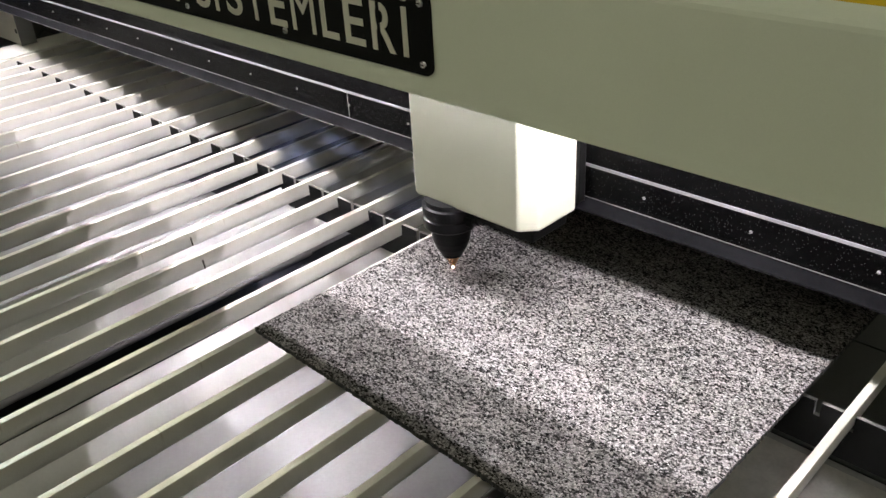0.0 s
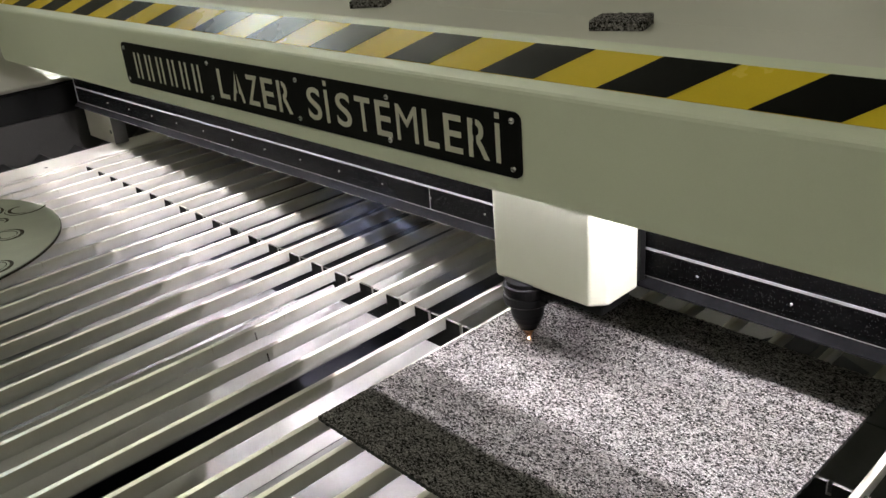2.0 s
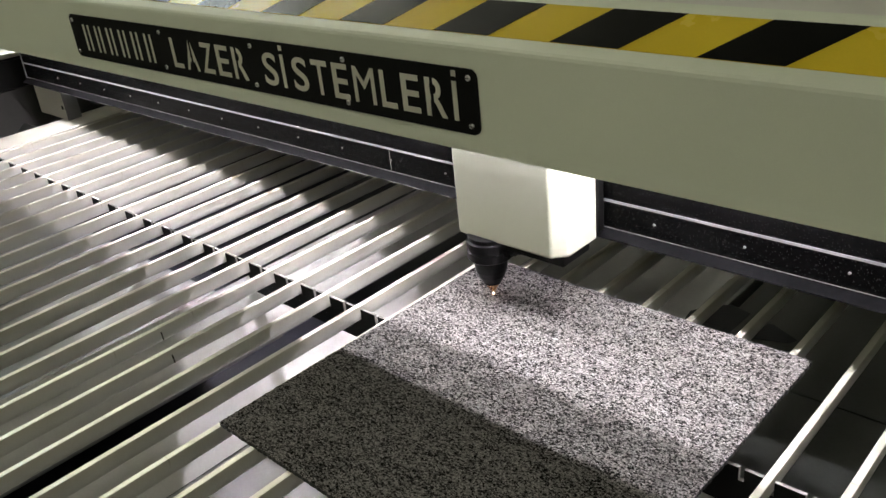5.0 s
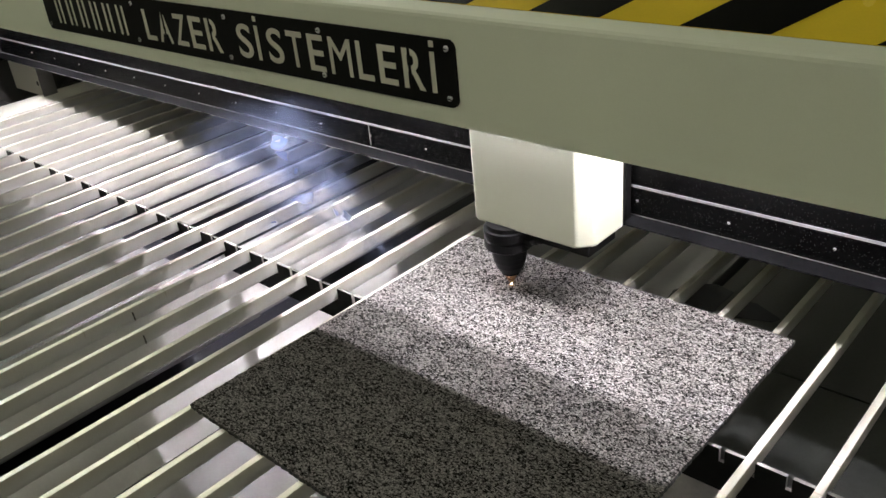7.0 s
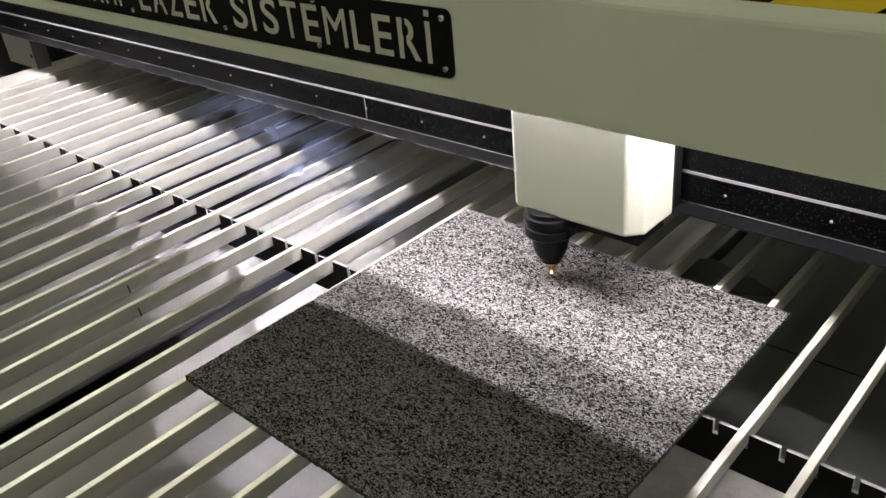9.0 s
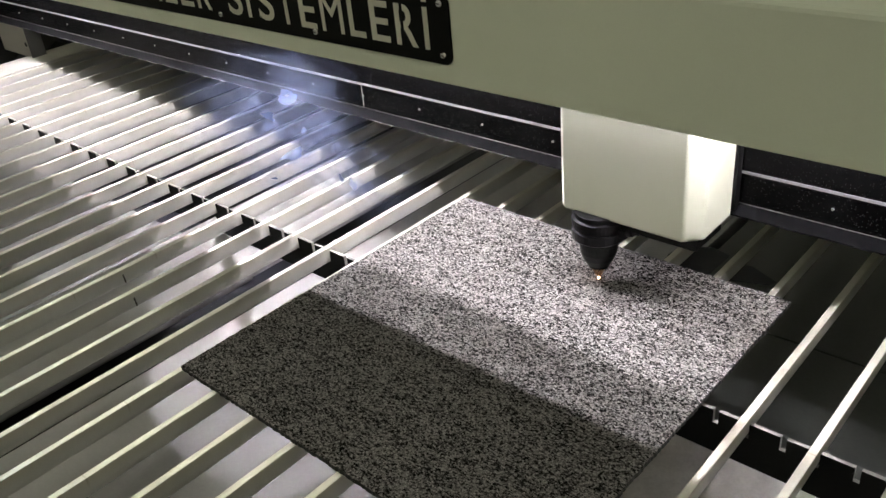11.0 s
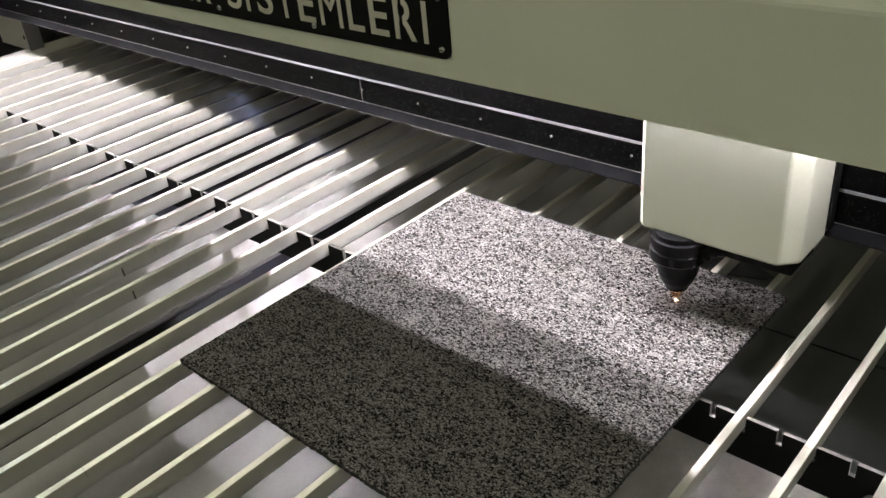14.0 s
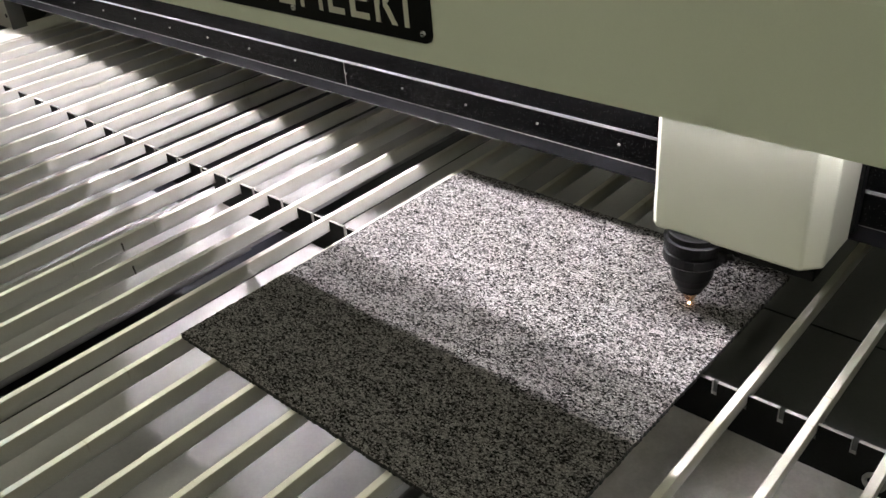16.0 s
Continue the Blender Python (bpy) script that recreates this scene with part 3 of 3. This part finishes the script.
# ---- the cutting head ----
def head():
    H = empty("laser_head")
    x0, x1, y0, y1, z0, z1 = -0.0455, 0.1335, -0.016, 0.0635, 0.102, 0.2335
    c, d = 0.0190, 0.0075
    out = [(x0 + d, y0), (x1 - c, y0), (x1 - c * 0.90, y0 + c * 0.025), (x1 - c * 0.78, y0 + c * 0.10), (x1 - c * 0.10, y0 + c * 0.78), (x1 - c * 0.025, y0 + c * 0.90), (x1, y0 + c), (x1, y1), (x0, y1), (x0, y0 + d), (x0 + d * 0.1, y0 + d * 0.78), (x0 + d * 0.78, y0 + d * 0.1)]
    bm = bmesh.new()
    cut = 0.0045
    cx, cy = (x0 + x1) / 2, (y0 + y1) / 2

    def ring(z, inset):
        return [bm.verts.new((x + (inset if x < cx else -inset), y + (inset if y < cy else 0), z)) for x, y in out]
    rs = [ring(z1, 0), ring(z0 + cut, 0), ring(z0 + cut * 0.3, cut * 0.3), ring(z0, cut)]
    for a, b in zip(rs, rs[1:]):
        for i in range(len(a)):
            bm.faces.new((a[i], a[(i + 1) % len(a)], b[(i + 1) % len(a)], b[i]))
    bm.faces.new(rs[0])
    bm.faces.new(rs[-1][::-1])
    part("housing", bm, "head", H, "cream painted box housing")
    part("base_plate", box(x0 + 0.05, x1 - 0.006, y0 + 0.012, y1 - 0.006, z0 - 0.014, z0 - 0.0004, 0.002), "plate", H, "black base plate")
    part("back_plate", box(x0 + 0.006, x1 + 0.004, y1 + 0.0005, y1 + 0.014, z0 + 0.010, z1, 0.002), "plate", H, "black mounting plate")
    grow = 1.08
    barrel = [(0.0265, 0.105), (0.0265, 0.099), (0.0300, 0.098), (0.0300, 0.091), (0.0280, 0.090), (0.0280, 0.084), (0.0300, 0.083), (0.0300, 0.072), (0.0282, 0.070), (0.0222, 0.069), (0.0218, 0.058), (0.0208, 0.050), (0.0180, 0.041), (0.0130, 0.0315), (0.0122, 0.0285), (0.0100, 0.0275)]
    noz = part("nozzle_barrel", lathe([(r * grow, z) for r, z in barrel], 40), "rubber", H, "black stepped focusing barrel")
    part("nozzle_tip", lathe([(0.009, 0.0274), (0.009, 0.0245), (0.0045, 0.0155), (0.002, 0.0150)], 24), "copper", noz, "copper nozzle tip")
    part("side_fitting", box(0.024, 0.040, -0.007, 0.006, 0.078, 0.090, 0.002), "rubber", H)
    fit = lathe([(0.006, 0.0), (0.006, 0.012), (0.0045, 0.013), (0.0045, 0.02)], 18)
    bmesh.ops.rotate(fit, verts=fit.verts[:], cent=(0, 0, 0), matrix=Matrix.Rotation(radians(75), 3, "Y"))
    bmesh.ops.translate(fit, verts=fit.verts[:], vec=(0.034, 0.0, 0.085))
    part("hose_fitting", fit, "rubber", H, "small black hose fitting")
    bm = bmesh.new()
    bmesh.ops.create_icosphere(bm, subdivisions=2, radius=0.0014)
    bmesh.ops.translate(bm, verts=bm.verts[:], vec=(0, 0, 0.0092))
    part("spark", bm, "spark", H, "glowing orange cutting spark")
    tagged(H, "cream boxed laser head with black focusing nozzle", "laser head")
    return H


# ---- work pieces ----
def carpet_tile():
    bm = bmesh.new()
    n = 200
    c00, c01, c11, c10 = Vector((0, 0, 0)), Vector((0.0085, 0.5017, 0)), Vector((0.5063, 0.497, 0)), Vector((0.500, -0.004, 0))
    rnd = random.Random(11)
    grid = []
    for j in range(n + 1):
        row = []
        for i in range(n + 1):
            u, v = i / n, j / n
            p = c00.lerp(c10, u).lerp(c01.lerp(c11, u), v)
            e = i in (0, n) or j in (0, n)
            p.z = 0.0072 + rnd.uniform(-0.0007, 0.0007) - (0.001 if e else 0)
            p.x += rnd.uniform(-0.0007, 0.0007)
            p.y += rnd.uniform(-0.0007, 0.0007)
            row.append(bm.verts.new(p))
        grid.append(row)
    for j in range(n):
        for i in range(n):
            bm.faces.new((grid[j][i], grid[j][i + 1], grid[j + 1][i + 1], grid[j + 1][i]))
    rim = [grid[0][i] for i in range(n + 1)] + [grid[j][n] for j in range(1, n + 1)] + [grid[n][i] for i in range(n - 1, -1, -1)] + [grid[j][0] for j in range(n - 1, 0, -1)]
    low = [bm.verts.new((v.co.x, v.co.y, 0.0006)) for v in rim]
    for i in range(len(rim)):
        k = (i + 1) % len(rim)
        f = bm.faces.new((rim[i], low[i], low[k], rim[k]))
        f.material_index = 1
    bm.faces.new(low[::-1]).material_index = 1
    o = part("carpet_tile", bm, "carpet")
    o.data.materials.append(M["bellows"])
    part("backing", prism([tuple(c00 + Vector((0.001, 0.001, 0.0003))), tuple(c10 + Vector((-0.001, 0.001, 0.0003))), tuple(c11 + Vector((-0.001, -0.001, 0.0003))), tuple(c01 + Vector((0.001, -0.001, 0.0003)))], (0, 0, 0.0022)), "rubber", o, "black rubber backing")
    tagged(o, "square black and white flecked carpet tile on slats", "carpet tile")


def ornament_board():
    cx, cy, ax, ay = -1.10, -0.20, 0.305, 0.292
    out = [(cx + ax * math.cos(2 * math.pi * i / 72), cy + ay * math.sin(2 * math.pi * i / 72), 0.0008) for i in range(72)]
    o = part("ornament_board", prism(out, (0, 0, 0.006)), "ply")
    part("charred_rim", prism([(cx + (p[0] - cx) * 1.004, cy + (p[1] - cy) * 1.004, 0.0006) for p in out], (0, 0, 0.0042)), "char", o, "charred cut edge")
    rnd = random.Random(8)
    spots = [(cx + 0.100 * i + 0.035 * (j % 2), cy + 0.088 * j) for i in range(-3, 4) for j in range(-3, 4)]
    for x, y in spots:
        x, y = x + rnd.uniform(-0.012, 0.012), y + rnd.uniform(-0.012, 0.012)
        if ((x - cx) / ax) ** 2 + ((y - cy) / ay) ** 2 > 0.80:
            continue
        r0, s0, sweep = rnd.uniform(0.038, 0.052), rnd.uniform(0, 6.28), rnd.choice((-1, 1)) * rnd.uniform(4.2, 7.0)
        for name, mat, wide, off, z, high in (("scroll_cut", "char", 0.0075, 0.0, 0.0069, 0.0004), ("scroll_floor", "ply", 0.0026, -0.0024, 0.0074, 0.0003)):
            bm = bmesh.new()
            inner, outer = [], []
            for k in range(25):
                t = k / 24
                r, w = r0 * (1 - 0.70 * t), wide * math.sin(math.pi * (0.06 + 0.88 * t))
                q = s0 + sweep * t
                px, py = x + off * 0.4, y + off
                inner.append((px + (r - w) * math.cos(q), py + (r - w) * math.sin(q), z))
                outer.append((px + (r + w) * math.cos(q), py + (r + w) * math.sin(q), z))
            for k in range(24):
                prism([inner[k], inner[k + 1], outer[k + 1], outer[k]], (0, 0, high), bm)
            part(name, bm, mat, o)
    tagged(o, "pale oval board with dark cut scrollwork on slats", "ornament board")


# ---- smoke drawn off under the gantry ----
def smoke(seed, mat, size, count, spread, slope, label):
    S = empty("smoke_cloud")
    rnd = random.Random(seed)
    for i in range(count):
        bm = bmesh.new()
        bmesh.ops.create_grid(bm, x_segments=14, y_segments=14, size=1.0)
        a, b2, c = rnd.uniform(0, 6), rnd.uniform(0, 6), rnd.uniform(0.04, 0.09)
        for v in bm.verts:
            v.co.z = c * math.sin(2.1 * v.co.x + a) * math.cos(1.7 * v.co.y + b2)
        o = part("wisp", bm, mat, S, smooth=True)
        face = Vector((0.22 + rnd.uniform(-0.12, 0.12), -0.85, 0.38 + rnd.uniform(-0.15, 0.15))).to_track_quat("Z", "Y").to_matrix().to_4x4()
        k = size * rnd.uniform(0.7, 1.1)
        x = spread * ((i + 0.5) / count * 2 - 1) * rnd.uniform(0.7, 1.1)
        at = Vector((x, rnd.uniform(-0.035, 0.012), -slope * x + rnd.uniform(-0.3, 0.3) * size))
        o.matrix_basis = Matrix.Translation(at) @ face @ Matrix.Rotation(rnd.uniform(-0.6, 0.6), 4, "Z") @ Matrix.Diagonal((k * 1.5, k * 0.75, k, 1))
    return tagged(S, label, "smoke")


def smoke_layer():
    """Thin level veil hanging between the slats and the tray."""
    S = empty("smoke_layer")
    for x, y, z, w, d in ((-0.68, 0.0, -0.036, 0.68, 0.56),):
        bm = bmesh.new()
        bmesh.ops.create_grid(bm, x_segments=20, y_segments=20, size=1.0)
        for v in bm.verts:
            v.co.z = 0.4 * math.sin(2.3 * v.co.x + 4 * y) * math.cos(2.9 * v.co.y)
        o = part("veil", bm, "layer", S, smooth=True)
        o.matrix_basis = Matrix.Translation((x, y, z)) @ Matrix.Diagonal((w, d, 0.012, 1))
    return tagged(S, "thin bluish smoke layer hanging under the slats", "smoke")


hall()
skylight()
bed()
small_bits()
left_side()
GANTRY = gantry()
HEAD = head()
PADS = pads()
carpet_tile()
ornament_board()


SMOKE = smoke(5, "smoke", 0.112, 3, 0.14, 0.20, "bluish cutting smoke drifting over the slats")
DRIFT = smoke(9, "haze", 0.110, 3, 0.18, 0.20, "thin bluish smoke veil over the slats")
HAZE = smoke(2, "layer", 0.10, 2, 0.10, 0.1, "faint bluish smoke haze under the gantry")
LAYER = smoke_layer()


# ---- what moves ----
def motions():
    g_rows = [(0, 0.2339), (0.5, 0.2521), (1, 0.2699), (1.5, 0.2878), (2, 0.3056), (2.5, 0.3234), (3, 0.3415), (3.5, 0.3594), (4, 0.3776), (4.5, 0.3957), (5, 0.4130), (5.15, 0.4165), (6.5, 0.4165), (14.9, 0.4162), (15, 0.4148), (15.5, 0.3964), (16, 0.3787)]
    h_rows = [(0, 0.0863), (5.05, 0.0863), (5.25, 0.0887), (6, 0.1157), (6.5, 0.1339), (7, 0.1522), (8, 0.1886), (9, 0.2249), (10, 0.2614), (11.5, 0.3162), (12.5, 0.3529), (13.5, 0.3893), (14.5, 0.4255), (14.9, 0.4395), (15, 0.4399), (16, 0.4399)]
    walk(GANTRY, [(t, pose(0, y, 0)) for t, y in g_rows])
    gt, gv = [r[0] for r in g_rows], [r[1] for r in g_rows]
    ht, hv = [r[0] for r in h_rows], [r[1] for r in h_rows]
    ts = sorted(set(gt + ht))
    walk(HEAD, [(t, pose(float(np.interp(t, ht, hv)), float(np.interp(t, gt, gv)), 0)) for t in ts])
    def drift(cloud, rows):
        walk(cloud, [(t, pose(x, y, z, 0, b, 0)) for t, x, y, z, b in rows])
    drift(SMOKE, ((0, -0.38, 0.92, 0.04, -8), (5.5, -0.40, 0.88, 0.04, -8), (6.1, -0.40, 0.420, 0.068, -6), (6.5, -0.34, 0.405, 0.072, -2), (7, -0.27, 0.400, 0.080, 0), (7.5, -0.23, 0.405, 0.084, 3), (8, -0.22, 0.430, 0.092, 8), (8.6, -0.24, 0.90, 0.06, 12), (9.6, -0.24, 0.90, 0.06, 14), (10.4, -0.24, 0.420, 0.075, 12), (11.3, -0.22, 0.400, 0.096, 8), (11.8, -0.19, 0.415, 0.080, 4), (12.3, -0.18, 0.90, 0.06, 0), (16, -0.18, 0.92, 0.06, 0)))
    drift(DRIFT, ((0, -0.4, 0.95, 0.06, 10), (6.2, -0.34, 0.88, 0.06, 10), (6.9, -0.26, 0.43, 0.065, 8), (7.7, -0.23, 0.400, 0.075, 5), (8.5, -0.22, 0.395, 0.085, 2), (9.2, -0.23, 0.395, 0.080, 0), (11.3, -0.22, 0.395, 0.090, -3), (12.2, -0.18, 0.400, 0.080, -6), (13, -0.16, 0.43, 0.060, -9), (13.8, -0.16, 0.62, 0.05, -12), (14.6, -0.16, 0.95, 0.05, -12), (16, -0.16, 0.95, 0.05, -12)))
    drift(HAZE, ((0, -0.20, 0.31, 0.06, 0), (1.5, -0.24, 0.36, 0.06, 10), (3, -0.26, 0.42, 0.06, 20), (4.2, -0.30, 0.55, 0.06, 28), (5.4, -0.32, 0.95, 0.06, 34), (12.4, -0.42, 0.95, 0.05, 20), (13.4, -0.42, 0.52, 0.05, 10), (14.3, -0.42, 0.52, 0.04, 6), (15.2, -0.42, 0.95, 0.04, 4), (16, -0.42, 0.95, 0.04, 4)))
    drift(LAYER, ((0, 0.05, -0.08, 0, 0), (4, 0.02, -0.02, 0.005, 0), (9, 0.0, 0.02, 0.005, 0), (12, -0.04, 0.0, 0.0, 0), (16, -0.16, -0.06, -0.01, 0)))
    for o, x, y, a in PADS:
        walk(o, [(t, pose(x, v + y, 0.4387, 0, 0, a)) for t, v in g_rows])


motions()
